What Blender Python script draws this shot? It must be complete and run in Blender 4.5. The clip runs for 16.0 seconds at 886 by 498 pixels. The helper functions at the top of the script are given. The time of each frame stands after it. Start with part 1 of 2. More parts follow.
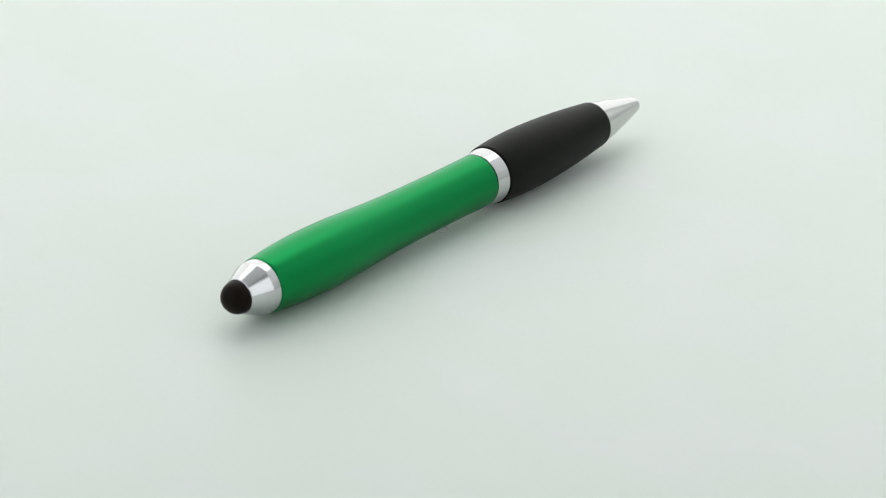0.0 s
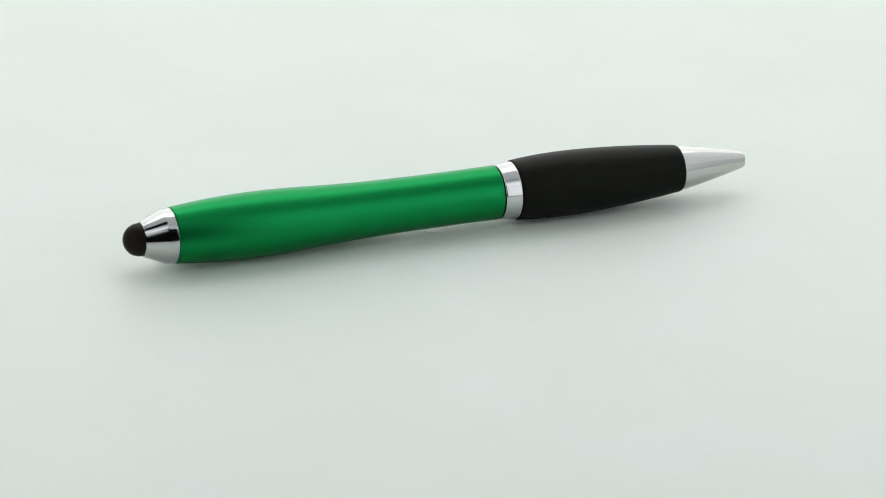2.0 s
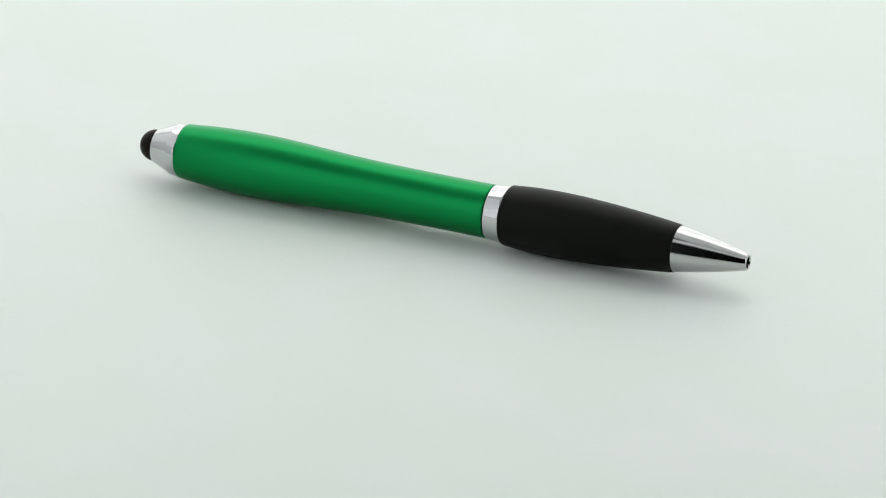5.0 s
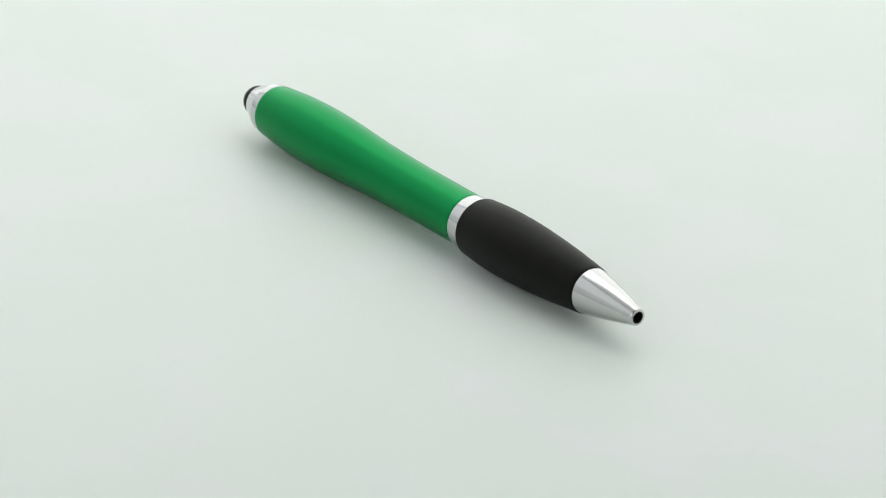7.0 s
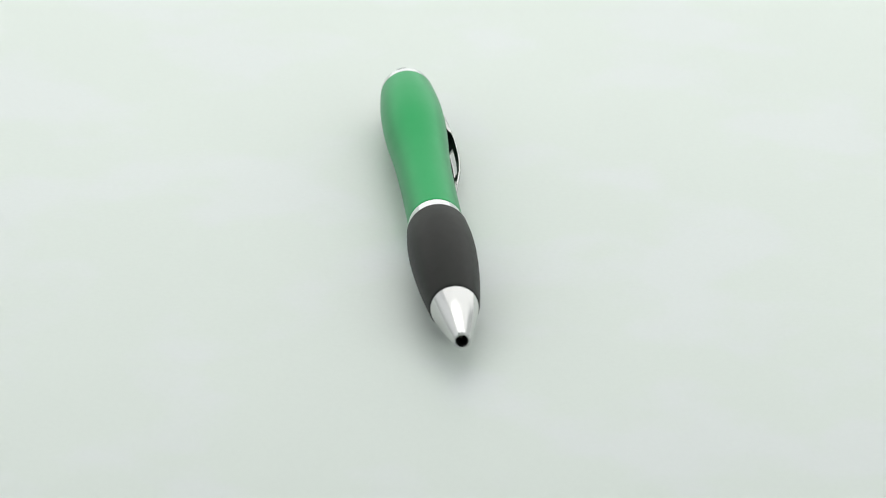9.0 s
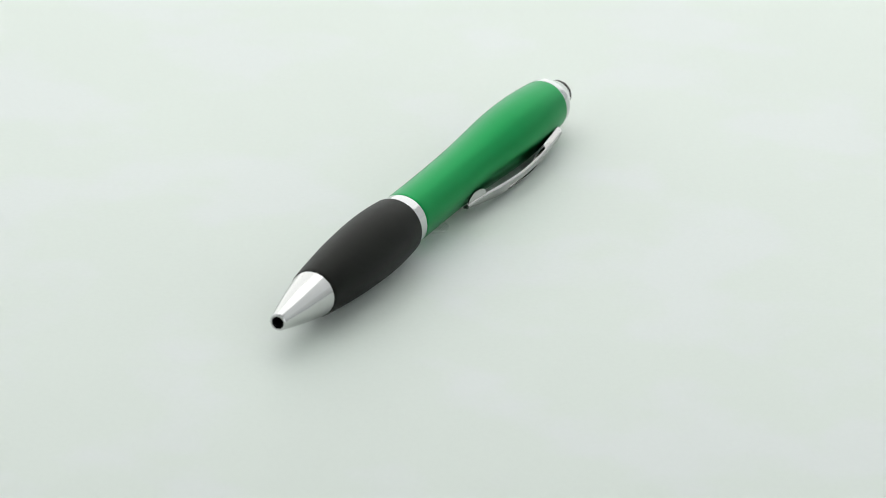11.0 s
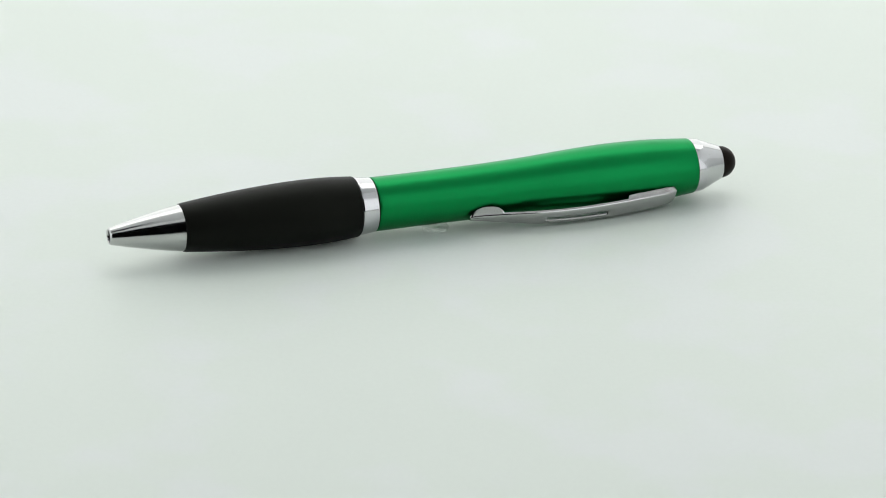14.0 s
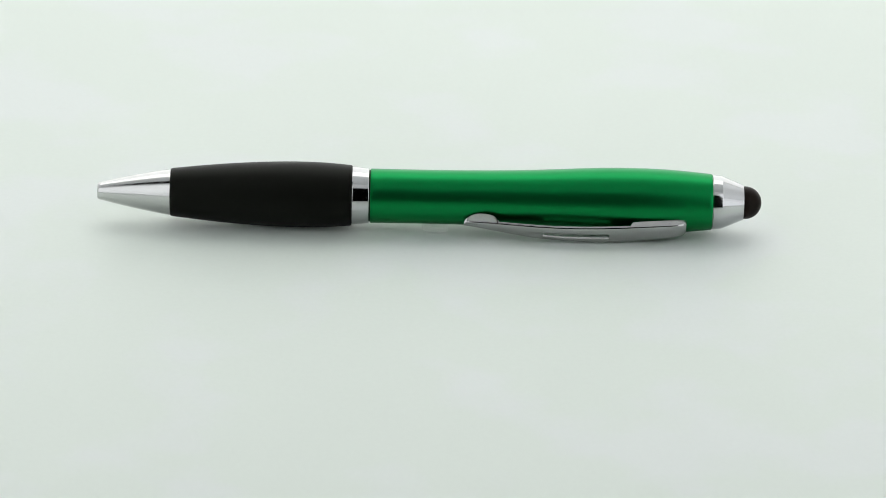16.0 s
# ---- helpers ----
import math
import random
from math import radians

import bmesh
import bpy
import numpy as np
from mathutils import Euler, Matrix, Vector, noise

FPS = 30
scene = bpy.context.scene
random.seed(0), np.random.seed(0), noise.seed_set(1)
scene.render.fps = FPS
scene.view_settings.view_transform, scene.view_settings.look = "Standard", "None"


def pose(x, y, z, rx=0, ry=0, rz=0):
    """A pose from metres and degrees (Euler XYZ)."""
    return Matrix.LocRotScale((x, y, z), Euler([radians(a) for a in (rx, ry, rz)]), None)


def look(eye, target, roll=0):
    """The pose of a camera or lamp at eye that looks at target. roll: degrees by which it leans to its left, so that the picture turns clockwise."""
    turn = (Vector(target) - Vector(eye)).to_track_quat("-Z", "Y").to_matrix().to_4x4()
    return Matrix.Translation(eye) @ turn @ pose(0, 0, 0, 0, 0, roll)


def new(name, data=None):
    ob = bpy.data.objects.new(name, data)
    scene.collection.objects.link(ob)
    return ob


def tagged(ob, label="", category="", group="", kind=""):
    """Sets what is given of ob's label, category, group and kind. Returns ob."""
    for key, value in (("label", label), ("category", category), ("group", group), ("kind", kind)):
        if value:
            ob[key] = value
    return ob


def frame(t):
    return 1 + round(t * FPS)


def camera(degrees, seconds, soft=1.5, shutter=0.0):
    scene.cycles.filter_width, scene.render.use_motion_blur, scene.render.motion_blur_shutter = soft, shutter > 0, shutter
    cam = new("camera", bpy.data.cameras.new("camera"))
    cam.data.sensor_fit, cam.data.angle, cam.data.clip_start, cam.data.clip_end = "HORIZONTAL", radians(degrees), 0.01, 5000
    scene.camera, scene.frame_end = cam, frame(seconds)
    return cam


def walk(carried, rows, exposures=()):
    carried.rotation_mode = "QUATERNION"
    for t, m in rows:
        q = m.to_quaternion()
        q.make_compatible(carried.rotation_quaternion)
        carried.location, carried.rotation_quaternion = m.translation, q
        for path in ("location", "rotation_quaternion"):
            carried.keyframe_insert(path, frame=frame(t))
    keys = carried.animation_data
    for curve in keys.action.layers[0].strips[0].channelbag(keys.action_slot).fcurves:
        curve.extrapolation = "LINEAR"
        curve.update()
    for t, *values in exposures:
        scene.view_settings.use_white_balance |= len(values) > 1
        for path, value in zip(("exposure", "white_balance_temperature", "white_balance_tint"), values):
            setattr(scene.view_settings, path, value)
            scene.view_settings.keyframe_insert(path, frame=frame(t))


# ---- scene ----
# ---- camera ----
cam = camera(11.154, 16.0, soft=0.9)
EYE, AIM = (0.0, -0.86057, 0.37421), (0.0020, -0.00166, -0.00376)
cam.data.dof.use_dof, cam.data.dof.focus_distance, cam.data.dof.aperture_fstop = True, 0.935, 34.0
walk(cam, [(0.0, look(EYE, AIM, 1.347)), (16.0, look(EYE, AIM, 1.347))])

# ---- light: soft panels at the back, top and sides of the photo tent ----
world = bpy.data.worlds.new("world")
scene.world = world
world.use_nodes = True
world.node_tree.nodes["Background"].inputs["Color"].default_value = (0.05, 0.055, 0.06, 1)
world.node_tree.nodes["Background"].inputs["Strength"].default_value = 0.2
scene.view_settings.exposure = 0.0


def softbox(name, eye, aim, size_x, size_y, power, colour):
    data = bpy.data.lights.new(name, "AREA")
    data.shape, data.size, data.size_y = "RECTANGLE", size_x, size_y
    data.energy, data.color = power, colour
    ob = new(name, data)
    ob.matrix_world = look(eye, aim)
    return ob


WHITE = (1.0, 0.995, 0.965)
COOL = (0.95, 0.97, 1.0)
softbox("back_softbox", (0.0, 0.60, 0.40), (0.0, 0.0, 0.34), 1.0, 0.78, 2.42, WHITE)
softbox("top_softbox", (0.0, 0.43, 0.80), (0.0, 0.08, 0.0), 1.0, 0.36, 1.62, WHITE)
softbox("side_softbox", (-0.49, 0.10, 0.40), (0.0, 0.08, 0.33), 0.75, 0.72, 0.42, COOL)
softbox("side_softbox", (0.49, 0.10, 0.40), (0.0, 0.08, 0.33), 0.75, 0.72, 0.32, COOL)
# unseen lamps added before the front flaps, standing in for fabric lit from outside
softbox("front_flap_glow", (-0.34, -0.31, 0.28), (-0.30, 0.0, 0.27), 0.34, 0.52, 0.34, COOL)
softbox("front_flap_glow", (0.36, -0.31, 0.28), (0.32, 0.0, 0.27), 0.31, 0.52, 0.36, COOL)


# ---- materials ----
def material(name, colour, rough, metal=0.0, specular=0.5, coat=0.0, coat_rough=0.1,
             grain=0.0, grain_scale=2000.0, bump=0.0, bump_scale=3000.0, rough_var=0.0,
             edge=(1.0, 1.0, 1.0), stain=0.0, stain_scale=9.0, cool=0.0, cool_scale=25.0):
    mat = bpy.data.materials.new(name)
    mat.use_nodes = True
    nt = mat.node_tree
    b = nt.nodes["Principled BSDF"]
    b.inputs["Base Color"].default_value = (*colour, 1)
    b.inputs["Roughness"].default_value = rough
    b.inputs["Metallic"].default_value = metal
    b.inputs["Specular IOR Level"].default_value = specular
    b.inputs["Specular Tint"].default_value = (*edge, 1)
    b.inputs["Coat Weight"].default_value = coat
    b.inputs["Coat Roughness"].default_value = coat_rough
    geo = nt.nodes.new("ShaderNodeTexCoord")

    def noise_tex(scale, detail=3.0):
        n = nt.nodes.new("ShaderNodeTexNoise")
        n.inputs["Scale"].default_value = scale
        n.inputs["Detail"].default_value = detail
        nt.links.new(geo.outputs["Object"], n.inputs["Vector"])
        return n

    def shade(source, amount, previous):
        ramp = nt.nodes.new("ShaderNodeMapRange")
        ramp.inputs["From Min"].default_value, ramp.inputs["From Max"].default_value = 0.3, 0.7
        ramp.inputs["To Min"].default_value, ramp.inputs["To Max"].default_value = 1 - amount, 1 + amount
        nt.links.new(source.outputs["Fac"], ramp.inputs["Value"])
        mix = nt.nodes.new("ShaderNodeVectorMath")
        mix.operation = "MULTIPLY"
        if previous is None:
            mix.inputs[0].default_value = colour
        else:
            nt.links.new(previous.outputs["Vector"], mix.inputs[0])
        nt.links.new(ramp.outputs["Result"], mix.inputs[1])
        return mix

    tint = None
    if cool:
        patch, mixed = noise_tex(cool_scale, 3.0), nt.nodes.new("ShaderNodeMapRange")
        mixed.data_type = "FLOAT_VECTOR"
        mixed.inputs["Vector"].default_value = (0, 0, 0)
        mixed.inputs[7].default_value, mixed.inputs[8].default_value = (0.49, 0.49, 0.49), (0.60, 0.60, 0.60)
        mixed.inputs[9].default_value = colour
        mixed.inputs[10].default_value = (colour[0] * (1 + cool * 0.5), colour[1], colour[2] * (1 + cool))
        nt.links.new(patch.outputs["Fac"], mixed.inputs["Vector"])
        tint = mixed
    if grain:
        tint = shade(noise_tex(grain_scale), grain, tint)
    if stain:
        tint = shade(noise_tex(stain_scale, 4.0), stain, tint)
    if tint is not None:
        nt.links.new(tint.outputs["Vector"], b.inputs["Base Color"])
    if rough_var:
        ramp = nt.nodes.new("ShaderNodeMapRange")
        ramp.inputs["To Min"].default_value, ramp.inputs["To Max"].default_value = rough - rough_var, rough + rough_var
        nt.links.new(noise_tex(400.0).outputs["Fac"], ramp.inputs["Value"])
        nt.links.new(ramp.outputs["Result"], b.inputs["Roughness"])
    if bump:
        bn = nt.nodes.new("ShaderNodeBump")
        bn.inputs["Strength"].default_value = bump
        bn.inputs["Distance"].default_value = 0.0001
        nt.links.new(noise_tex(bump_scale).outputs["Fac"], bn.inputs["Height"])
        nt.links.new(bn.outputs["Normal"], b.inputs["Normal"])
    return mat


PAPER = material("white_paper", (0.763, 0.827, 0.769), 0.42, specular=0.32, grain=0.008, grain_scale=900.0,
                 bump=0.05, bump_scale=1500.0, stain=0.012, stain_scale=14.0, cool=0.045, cool_scale=26.0)
FABRIC = material("white_tent_fabric", (0.74, 0.75, 0.76), 0.9, specular=0.1, grain=0.02, grain_scale=300.0,
                  bump=0.1, bump_scale=900.0, stain=0.03, stain_scale=3.0)
DARK_WALL = material("dark_room_paint", (0.015, 0.014, 0.013), 0.85, specular=0.1, grain=0.1, grain_scale=40.0,
                     stain=0.1, stain_scale=2.0)
GREEN = material("green_satin_lacquer", (0.0, 0.216, 0.051), 0.335, metal=1.0, specular=0.5, coat=0.14, coat_rough=0.30,
                 edge=(0.76, 1.0, 0.88),
                 grain=0.04, grain_scale=9000.0, bump=0.02, bump_scale=6000.0, rough_var=0.02)
CHROME = material("polished_chrome", (0.56, 0.562, 0.57), 0.10, metal=1.0, grain=0.01, grain_scale=3000.0,
                  bump=0.01, bump_scale=700.0, rough_var=0.025)
NOSE_METAL = material("satin_chrome", (0.57, 0.57, 0.565), 0.13, metal=1.0, grain=0.015, grain_scale=3500.0,
                      bump=0.015, bump_scale=900.0, rough_var=0.04)
CLIP_METAL = material("plated_clip_steel", (0.47, 0.47, 0.465), 0.16, metal=1.0, grain=0.02, grain_scale=4000.0,
                      bump=0.02, bump_scale=2500.0, rough_var=0.03)
RUBBER = material("black_rubber", (0.0028, 0.0027, 0.0023), 0.46, specular=0.12, edge=(0.92, 1.0, 0.86), grain=0.15, grain_scale=5000.0,
                  bump=0.10, bump_scale=9000.0, rough_var=0.04)
STYLUS = material("brown_black_silicone", (0.010, 0.0060, 0.0042), 0.40, specular=0.09, grain=0.15, grain_scale=4000.0,
                  bump=0.05, bump_scale=7000.0)
DARK = material("dark_bore", (0.01, 0.01, 0.01), 0.6, specular=0.2, grain=0.1, grain_scale=3000.0)
# clip steel darkened: the shade of the gap behind the clip, put into colour
CLIP_INSIDE = material("clip_steel_shaded", (0.10, 0.10, 0.098), 0.45, metal=1.0, grain=0.06, grain_scale=3000.0)
STEEL = material("refill_steel", (0.25, 0.24, 0.22), 0.35, metal=1.0, grain=0.05, grain_scale=5000.0)


def gel(name):
    """Clear gel: lets light through nearly unbent, with a glossy skin that grows at grazing angles."""
    mat = bpy.data.materials.new(name)
    mat.use_nodes = True
    nt = mat.node_tree
    nt.nodes.remove(nt.nodes["Principled BSDF"])
    clear, gloss = nt.nodes.new("ShaderNodeBsdfTransparent"), nt.nodes.new("ShaderNodeBsdfGlossy")
    clear.inputs["Color"].default_value = (0.955, 0.965, 0.96, 1)
    gloss.inputs["Roughness"].default_value = 0.06
    gloss.inputs["Color"].default_value = (0.8, 0.8, 0.8, 1)
    edge, mix = nt.nodes.new("ShaderNodeLayerWeight"), nt.nodes.new("ShaderNodeMixShader")
    edge.inputs["Blend"].default_value = 0.07
    coord, rough, bump = nt.nodes.new("ShaderNodeTexCoord"), nt.nodes.new("ShaderNodeTexNoise"), nt.nodes.new("ShaderNodeBump")
    rough.inputs["Scale"].default_value = 700.0
    bump.inputs["Strength"].default_value, bump.inputs["Distance"].default_value = 0.2, 0.0002
    nt.links.new(coord.outputs["Object"], rough.inputs["Vector"])
    nt.links.new(rough.outputs["Fac"], bump.inputs["Height"])
    nt.links.new(bump.outputs["Normal"], gloss.inputs["Normal"])
    nt.links.new(edge.outputs["Facing"], mix.inputs["Fac"])
    nt.links.new(clear.outputs["BSDF"], mix.inputs[1])
    nt.links.new(gloss.outputs["BSDF"], mix.inputs[2])
    nt.links.new(mix.outputs["Shader"], nt.nodes["Material Output"].inputs["Surface"])
    return mat


PUTTY = gel("clear_adhesive")


# ---- mesh helpers ----
def part(name, bm, mat, parent=None, label=""):
    """Links a bmesh as one mesh object under parent."""
    bmesh.ops.recalc_face_normals(bm, faces=bm.faces[:])
    me = bpy.data.meshes.new(name)
    bm.to_mesh(me)
    bm.free()
    me.materials.append(mat)
    ob = new(name, me)
    if parent is not None:
        ob.parent = parent
    if label:
        tagged(ob, label)
    return ob


def box(lo, hi):
    bm = bmesh.new()
    bmesh.ops.create_cube(bm, size=1.0)
    for v in bm.verts:
        v.co = Vector([(a + b) / 2 + c * (b - a) for a, b, c in zip(lo, hi, v.co)])
    return bm


def smoothed(points, step):
    """A smooth curve through the (s, r) points (Catmull-Rom), with a row about every step."""
    out = []
    n = len(points)
    for i in range(n - 1):
        p0, p1, p2, p3 = (Vector(points[max(0, min(n - 1, j))]) for j in (i - 1, i, i + 1, i + 2))
        k = max(2, int((p2 - p1).length / step))
        for j in range(k):
            t = j / k
            out.append(0.5 * (2 * p1 + (p2 - p0) * t + (2 * p0 - 5 * p1 + 4 * p2 - p3) * t * t
                              + (3 * p1 - p0 - 3 * p2 + p3) * t ** 3))
    out.append(Vector(points[-1]))
    return [tuple(q) for q in out]


# the pen's axis in its own space: stylus end, slope, height
AXIS = Matrix.Translation((-0.06754, -0.00089, 0.00691)) @ pose(0, 0, 0, 0, 0.0675, 0)
MM = 0.001


def turned(profile, sides=96):
    """A solid of revolution about the pen's axis: rows of (s, r) in millimetres; closed at rows of zero radius."""
    bm = bmesh.new()
    rings = []
    for s, r in profile:
        if r <= 1e-6:
            rings.append([bm.verts.new((s * MM, 0, 0))])
        else:
            rings.append([bm.verts.new((s * MM, r * MM * math.cos(2 * math.pi * k / sides),
                                        r * MM * math.sin(2 * math.pi * k / sides))) for k in range(sides)])
    for a, b in zip(rings, rings[1:]):
        for k in range(sides):
            j = (k + 1) % sides
            quad = [a[k % len(a)], a[j % len(a)], b[j % len(b)], b[k % len(b)]]
            face = bm.faces.new(list(dict.fromkeys(quad)))
            face.smooth = True
    bm.transform(AXIS)
    return bm


def sharpen(ob, degrees=32):
    """Marks the hard edges of a smooth-shaded mesh."""
    bm = bmesh.new()
    bm.from_mesh(ob.data)
    for e in bm.edges:
        if len(e.link_faces) == 2 and e.calc_face_angle(0.0) > radians(degrees):
            e.smooth = False
    bm.to_mesh(ob.data)
    bm.free()
    return ob


# ---- the photo tent ----
def sweep():
    """White paper, flat on the table."""
    bm = bmesh.new()
    line = [(-0.60, 0.0), (-0.3, 0.0), (0.0, 0.0), (0.3, 0.0), (0.5, 0.0), (0.695, 0.0)]
    rows = []
    for y, z in line:
        rows.append([bm.verts.new((-0.515 + 1.03 * k / 8, y, z)) for k in range(9)])
    for a, b in zip(rows, rows[1:]):
        for k in range(8):
            bm.faces.new((a[k], a[k + 1], b[k + 1], b[k])).smooth = True
    bmesh.ops.recalc_face_normals(bm, faces=bm.faces[:])
    low = bmesh.ops.extrude_face_region(bm, geom=bm.faces[:])
    for v in low["geom"]:
        if isinstance(v, bmesh.types.BMVert):
            v.co += Vector((0, 0.0006 if v.co.y > 0.6 else 0, -0.0006))
    return part("ground", bm, PAPER)


tagged(sweep(), "smooth white paper lying flat under the pen", "backdrop paper", kind="structure")
tagged(part("floor", box((-1.1, -1.7, -0.06), (1.1, 1.2, -0.0007)), DARK_WALL), "dark floor under the paper",
       "floor", kind="structure")

# tent walls, with an opening to the front through which the camera looks
for name, lo, hi in (("wall_west", (-0.55, -0.33, -0.0007), (-0.52, 0.70, 0.90)),
                     ("wall_east", (0.52, -0.33, -0.0007), (0.55, 0.70, 0.90)),
                     ("wall_north", (-0.55, 0.70, -0.0007), (0.55, 0.73, 0.90)),
                     ("ceiling", (-0.55, -0.14, 0.90), (0.55, 0.73, 0.93))):
    tagged(part(name, box(lo, hi), FABRIC), "white fabric side of a photo tent", "tent wall", kind="structure")
front = new("wall_south")
tagged(front, "white fabric tent front, its flaps drawn aside and rippled", "tent wall", kind="structure")


def flap(side, inner, top, phase):
    """A fabric flap beside the opening: it hangs in ripples that grow towards its free edge."""
    bm = bmesh.new()
    nx, nz = 48, 60
    rows = []
    for k in range(nz + 1):
        w = k / nz
        edge = inner + 0.010 * math.sin(9 * w + phase) + 0.005 * math.sin(27 * w + 2 * phase)
        row = []
        for i in range(nx + 1):
            u = i / nx
            x = side * (0.55 + (edge - 0.55) * u)
            high = 0.90 - (0.90 - top) * u ** 3 + 0.012 * u * math.sin(21 * u + phase)
            y = -0.345 + 0.016 * u * u * math.sin(17 * u + 3.5 * w + phase) + 0.006 * u * math.sin(31 * w + 8 * u)
            row.append(bm.verts.new((x, y, 0.0006 + (high - 0.0006) * w)))
        rows.append(row)
    for a, b in zip(rows, rows[1:]):
        for i in range(nx):
            bm.faces.new((a[i], a[i + 1], b[i + 1], b[i])).smooth = True
    bmesh.ops.recalc_face_normals(bm, faces=bm.faces[:])
    bmesh.ops.solidify(bm, geom=bm.faces[:], thickness=0.0012)
    return part("flap", bm, FABRIC, front)


flap(-1, 0.145, 0.47, 0.4)
flap(1, 0.195, 0.50, 2.1)
part("panel", box((-0.30, -0.39, 0.50), (0.34, -0.365, 0.93)), FABRIC, front)
part("panel", box((-0.10, -0.365, 0.90), (0.55, -0.14, 0.929)), FABRIC, front)

# the dark room round the tent
for name, lo, hi in (("wall_1", (-1.15, -1.7, -0.06), (-1.1, 1.2, 1.6)), ("wall_2", (1.1, -1.7, -0.06), (1.15, 1.2, 1.6)),
                     ("wall_3", (-1.15, 1.2, -0.06), (1.15, 1.25, 1.6)), ("wall_4", (-1.15, -1.75, -0.06), (1.15, -1.7, 1.6)),
                     ("ceiling_room", (-1.15, -1.75, 1.6), (1.15, 1.25, 1.65))):
    tagged(part(name, box(lo, hi), DARK_WALL), "unlit dark wall of the room", "wall", kind="structure")


# ---- the pen ----
CLIP_TURN = 31.0     # degrees by which the clip leans below the pen's side


def at_s(rows, s):
    """Linear interpolation in rows of (s, value)."""
    return float(np.interp(s, [r[0] for r in rows], [r[1] for r in rows]))


def clip_mesh():
    """Pressed sheet-metal clip: a crowned face with folded flanges, a tab at the free end and a long slot."""
    outer = smoothed([(15.5, 6.0), (15.75, 7.1), (16.6, 7.75), (19.5, 8.25), (25, 8.8), (32, 9.30), (40, 9.36), (47, 8.85),
                      (54, 7.85), (59, 7.10), (61.4, 6.85)], 0.5)
    half = [(15.5, 1.5), (16.2, 1.95), (17.5, 2.1), (24, 2.35), (31, 2.42), (40, 2.3), (47, 2.0), (54, 1.45), (58, 1.05),
            (60.3, 0.8), (61.1, 0.62), (61.4, 0.45)]
    depth = [(15.5, 0.2), (16.2, 0.9), (18, 1.15), (25.5, 1.1), (26.8, 1.0), (27.2, 0.2), (40, 0.18), (54.0, 0.18)]
    ear = [(54.2, 0.0), (54.4, 0.20), (54.7, 0.46), (55.1, 0.68), (55.6, 0.86), (56.2, 0.97), (57.0, 1.02), (57.8, 1.03), (58.6, 0.99),
           (59.3, 0.87), (59.9, 0.72), (60.5, 0.50), (60.9, 0.32), (61.2, 0.14), (61.4, 0.0)]
    face_q = [-0.45, -0.3, -0.15, 0.0, 0.15, 0.3, 0.45]
    bm = bmesh.new()
    rows, where = [], []
    stations = sorted(set([round(x, 3) for x in np.arange(15.5, 54.0, 0.3)] + [round(x, 3) for x in np.arange(54.0, 61.41, 0.15)] + [27.05, 31.6, 45.2, 26.8, 61.4, 15.75]))
    radii = sorted(outer)
    for s in stations:
        R, hw, lift = at_s(radii, s), at_s(half, s), at_s(ear, s)
        d, out = at_s(depth, s) + 0.75 * lift, 1.25 * lift
        crown = 0.07 * hw
        top = R - crown
        rad = min(0.5, hw * 0.5)
        line = [(-hw - out, top - d - rad), (-hw - out * 0.55, top - d * 0.5 - rad)]
        line += [(-hw + rad - rad * math.cos(a), top - rad + rad * math.sin(a)) for a in [math.pi / 8 * k for k in range(5)]]
        line += [(q * hw, R - crown * q * q) for q in face_q]
        line += [(-q, r) for q, r in reversed(line[:7])]
        rows.append([bm.verts.new((s * MM, q * MM, r * MM)) for q, r in line])
        where.append(s)
    slot = range(7 + 1, 7 + 5)
    for i in range(len(rows) - 1):
        mid = (where[i] + where[i + 1]) / 2
        for k in range(len(rows[0]) - 1):
            if 31.6 < mid < 45.2 and k in slot:
                continue
            bm.faces.new((rows[i][k], rows[i][k + 1], rows[i + 1][k + 1], rows[i + 1][k])).smooth = True
    bmesh.ops.recalc_face_normals(bm, faces=bm.faces[:])
    bmesh.ops.solidify(bm, geom=bm.faces[:], thickness=0.00032)
    bmesh.ops.recalc_face_normals(bm, faces=bm.faces[:])
    # faces towards the barrel get the steel with the shade in its colour
    for f in bm.faces:
        f.material_index = 1 if f.normal.z < -0.2 and f.calc_center_median().z < 0.0093 else 0
    # radial z of the section turns to the clip's side of the barrel
    bm.transform(AXIS @ pose(0, 0, 0, -(90 + CLIP_TURN), 0, 0))
    return bm


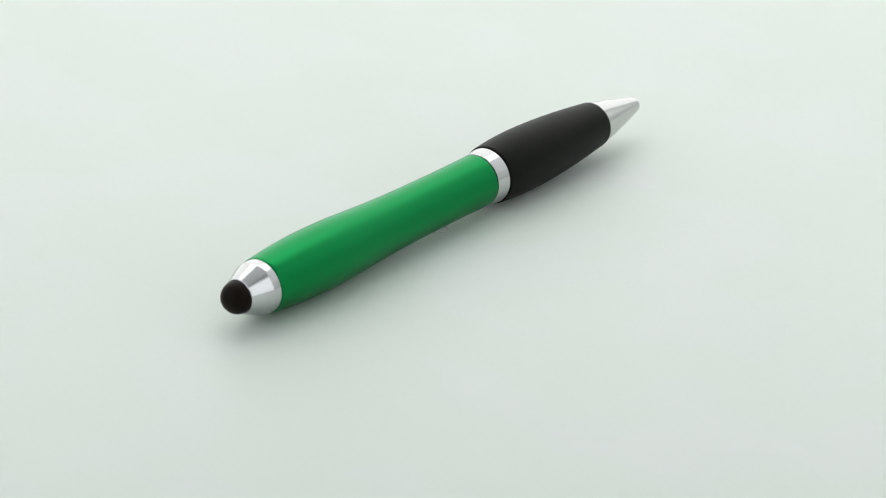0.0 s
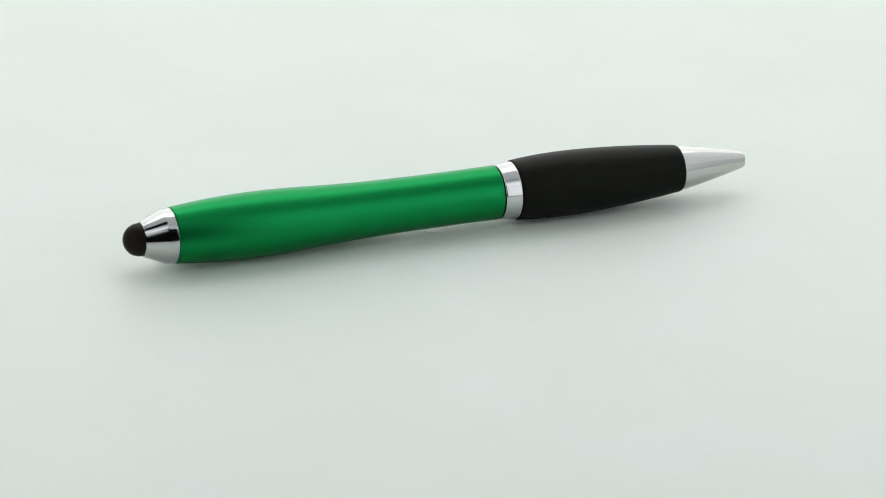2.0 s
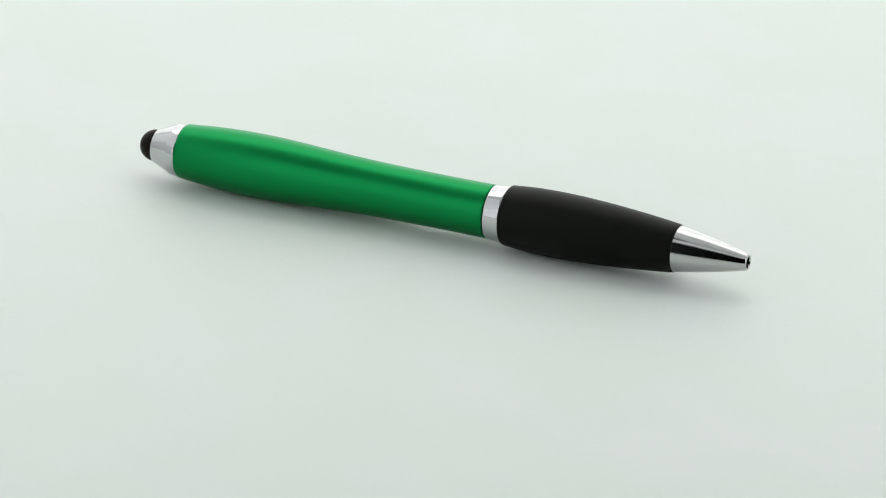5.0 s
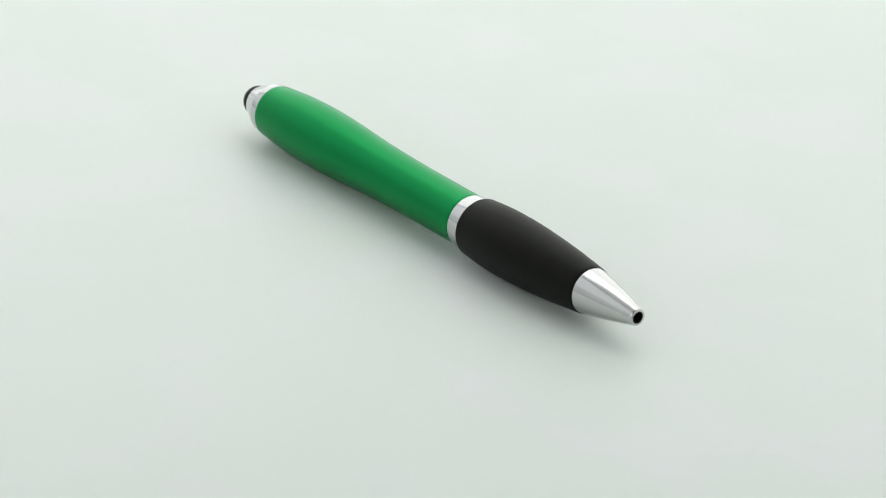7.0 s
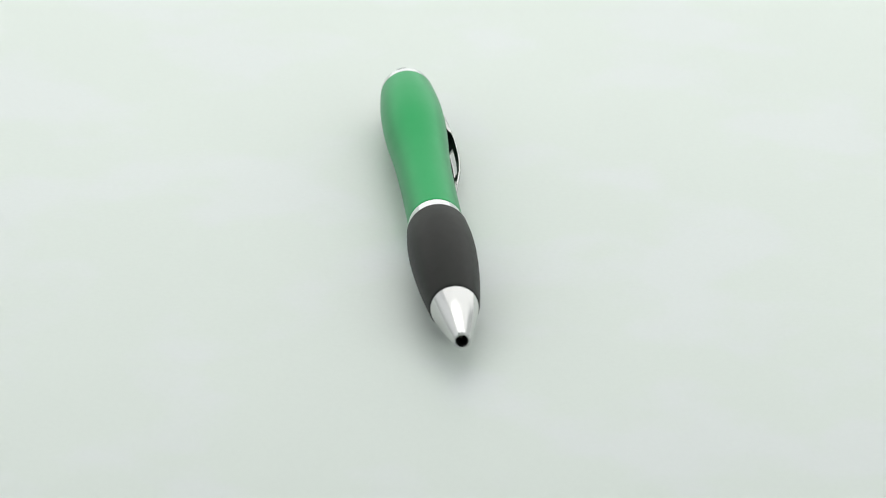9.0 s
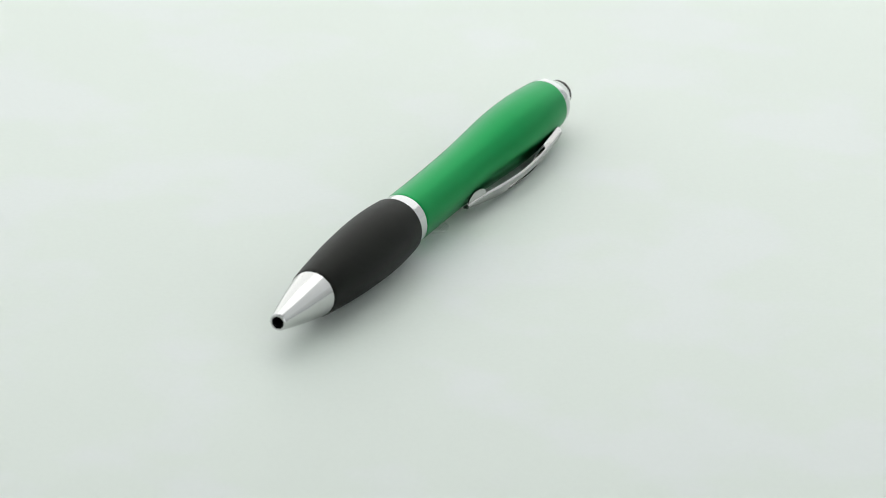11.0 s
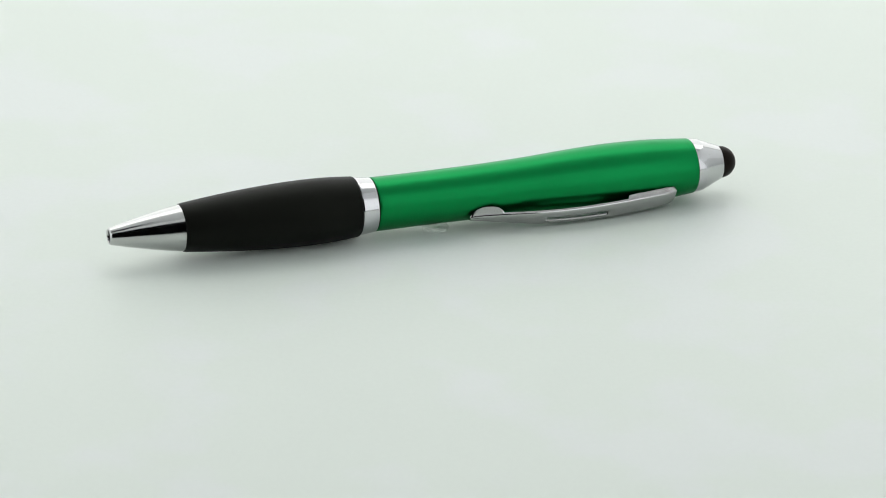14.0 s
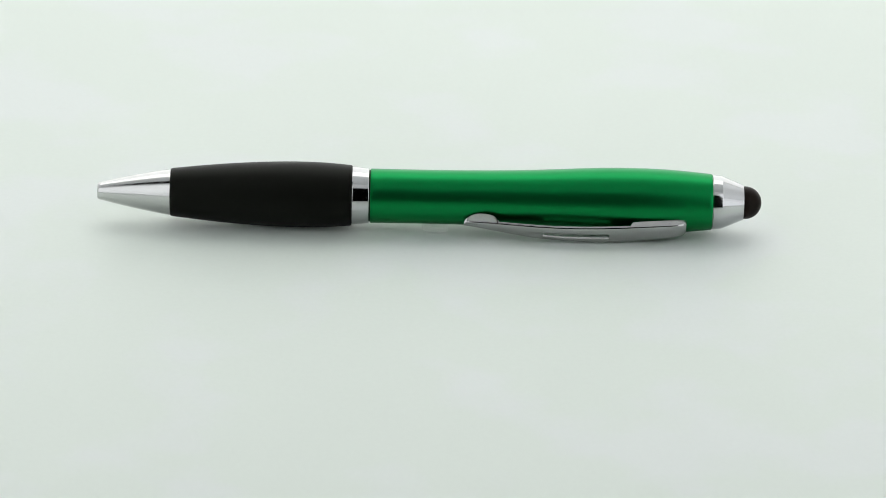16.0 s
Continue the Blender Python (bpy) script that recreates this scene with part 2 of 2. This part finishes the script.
def make_pen():
    pen = new("ballpoint_pen")
    tagged(pen, "green ballpoint pen with black rubber grip, lying on white paper", "pen")
    tip = [(0.0, 0.0)] + [(3.35 - 3.35 * math.cos(a), 3.36 * math.sin(a)) for a in
                          [math.pi / 2 * k / 16 for k in range(1, 17)]] + [(4.05, 3.36), (4.05, 0.0)]
    part("stylus_tip", turned(tip), STYLUS, pen, "rounded dark brown-black silicone stylus tip")
    cap = sharpen(part("end_cap", turned([(3.9, 0), (3.9, 3.1), (3.72, 3.45), (3.8, 3.62), (4.0, 3.70), (4.15, 3.765), (8.1, 5.42), (8.2, 5.46), (8.28, 5.49),
                                  (8.4, 5.51), (10.0, 5.66), (10.14, 5.66), (10.22, 5.60), (10.22, 5.2), (12, 5.2), (12, 0)]), CHROME, pen,
                       "tapered chrome end cap"), 20)
    body = [(10.30, 5.45), (10.34, 5.72), (10.5, 5.80)] + smoothed(
        [(11.0, 5.84), (13.5, 6.08), (17.0, 6.37), (21, 6.60), (26, 6.72), (31, 6.70), (36, 6.53), (42, 6.22), (48, 5.93),
         (54, 5.75), (60, 5.64), (66, 5.59), (72, 5.57), (78, 5.60), (80.5, 5.62)], 0.7) + [(80.72, 5.58), (80.80, 5.45), (80.8, 5.0)]
    sharpen(part("barrel", turned([(10.30, 5.0)] + body), GREEN, pen, "green satin lacquered barrel with a slight waist"), 40)
    sharpen(part("collar", turned([(80.6, 4.9), (80.6, 5.1), (81.02, 5.1), (81.03, 5.58), (81.1, 5.67), (81.17, 5.69), (81.3, 5.705), (84.2, 6.0), (84.4, 6.02), (84.5, 5.98),
                                   (84.5, 4.9)]), CHROME, pen, "chrome collar between barrel and grip"), 40)
    part("joint_ring", turned([(80.55, 5.0), (80.55, 5.3), (81.02, 5.3), (81.02, 5.0)]), DARK, pen, "thin dark joint below the collar")
    grip = [(84.55, 4.9), (84.55, 6.0), (84.68, 6.18), (84.95, 6.27)] + smoothed(
        [(85.4, 6.30), (88, 6.52), (91, 6.70), (94.5, 6.78), (98, 6.76), (102, 6.63), (106, 6.42), (110, 6.14), (114, 5.79),
         (118, 5.38), (121.2, 5.02)], 0.7) + [(121.7, 4.93), (121.98, 4.78), (122.0, 4.5), (122.0, 3.5)]
    part("grip", turned(grip), RUBBER, pen, "matte black rubber grip, swollen in the middle")
    cone = [(121.8, 3.5), (121.8, 4.80)] + smoothed(
        [(121.9, 4.79), (126, 4.12), (130, 3.32), (134, 2.42), (136.6, 1.78)], 0.5) + [(136.85, 1.70), (137.0, 1.58), (137.0, 1.28),
                                                                                    (136.8, 1.18), (128.0, 1.16)]
    nose = sharpen(part("nose_cone", turned(cone), NOSE_METAL, pen, "chrome nose cone with a round bore"), 40)
    part("bore", turned([(136.7, 1.17), (128.2, 1.14), (128.0, 0.0)]), DARK, nose, "dark inside of the bore")
    part("refill_tip", turned([(127.8, 0.9), (133.0, 0.75), (134.6, 0.45), (135.1, 0.36), (135.35, 0.2), (135.4, 0.0)], 32), STEEL, nose,
         "retracted steel ball tip")
    clip = sharpen(part("clip", clip_mesh(), CLIP_METAL, pen, "curved pressed-steel pocket clip with a long slot"), 35)
    clip.data.materials.append(CLIP_INSIDE)
    return pen


def make_putty():
    """A flattened clear adhesive drop under the barrel."""
    bm = bmesh.new()
    rings = []
    for r, z in [(0.0, 0.00002), (2.5, 0.00002), (2.65, 0.10), (2.72, 0.35), (2.7, 0.7), (2.55, 1.0), (2.2, 1.2), (1.5, 1.28), (0.0, 1.3)]:
        if r == 0:
            rings.append([bm.verts.new((0, 0, z * MM))])
        else:
            rings.append([bm.verts.new((r * MM * (1 + 0.04 * math.sin(3 * a + 1) + 0.03 * math.sin(5 * a)) * math.cos(a),
                                        r * MM * (1 + 0.04 * math.sin(3 * a + 1)) * math.sin(a), z * MM))
                          for a in [2 * math.pi * k / 40 for k in range(40)]])
    for a, b in zip(rings, rings[1:]):
        for k in range(40):
            j = (k + 1) % 40
            quad = [a[k % len(a)], a[j % len(a)], b[j % len(b)], b[k % len(b)]]
            bm.faces.new(list(dict.fromkeys(quad))).smooth = True
    dot = part("adhesive_dot", bm, PUTTY)
    return tagged(dot, "small clear adhesive drop holding the pen on the paper", "adhesive")


pen = make_pen()
dot = make_putty()

# the turntable's angle, in degrees, time by time
TURN = [(0.0, 52.75), (0.5, 44.89), (1.0, 37.20), (1.5, 29.60), (2.0, 21.85), (2.5, 14.50), (3.0, 6.50), (3.5, -1.06), (4.0, -8.80),
        (4.5, -16.30), (5.0, -23.80), (5.5, -31.25), (6.0, -38.75), (6.5, -46.24), (7.0, -53.95), (7.5, -61.35), (8.0, -69.20),
        (8.5, -76.65), (9.0, -84.40), (9.5, -91.85), (10.0, -99.45), (10.5, -107.05), (11.0, -114.65), (11.5, -122.25), (12.0, -129.83),
        (12.5, -137.10), (13.0, -144.90), (13.5, -152.15), (14.0, -159.80), (14.5, -167.25), (15.0, -174.85), (15.1, -176.5),
        (15.2, -179.45), (15.3, -179.58), (16.0, -179.58)]


def motions():
    walk(pen, [(t, pose(0, 0, 0, 0, 0, a)) for t, a in TURN])
    walk(dot, [(t, pose(0.0003, 0, 0, 0, 0, a)) for t, a in TURN])


motions()
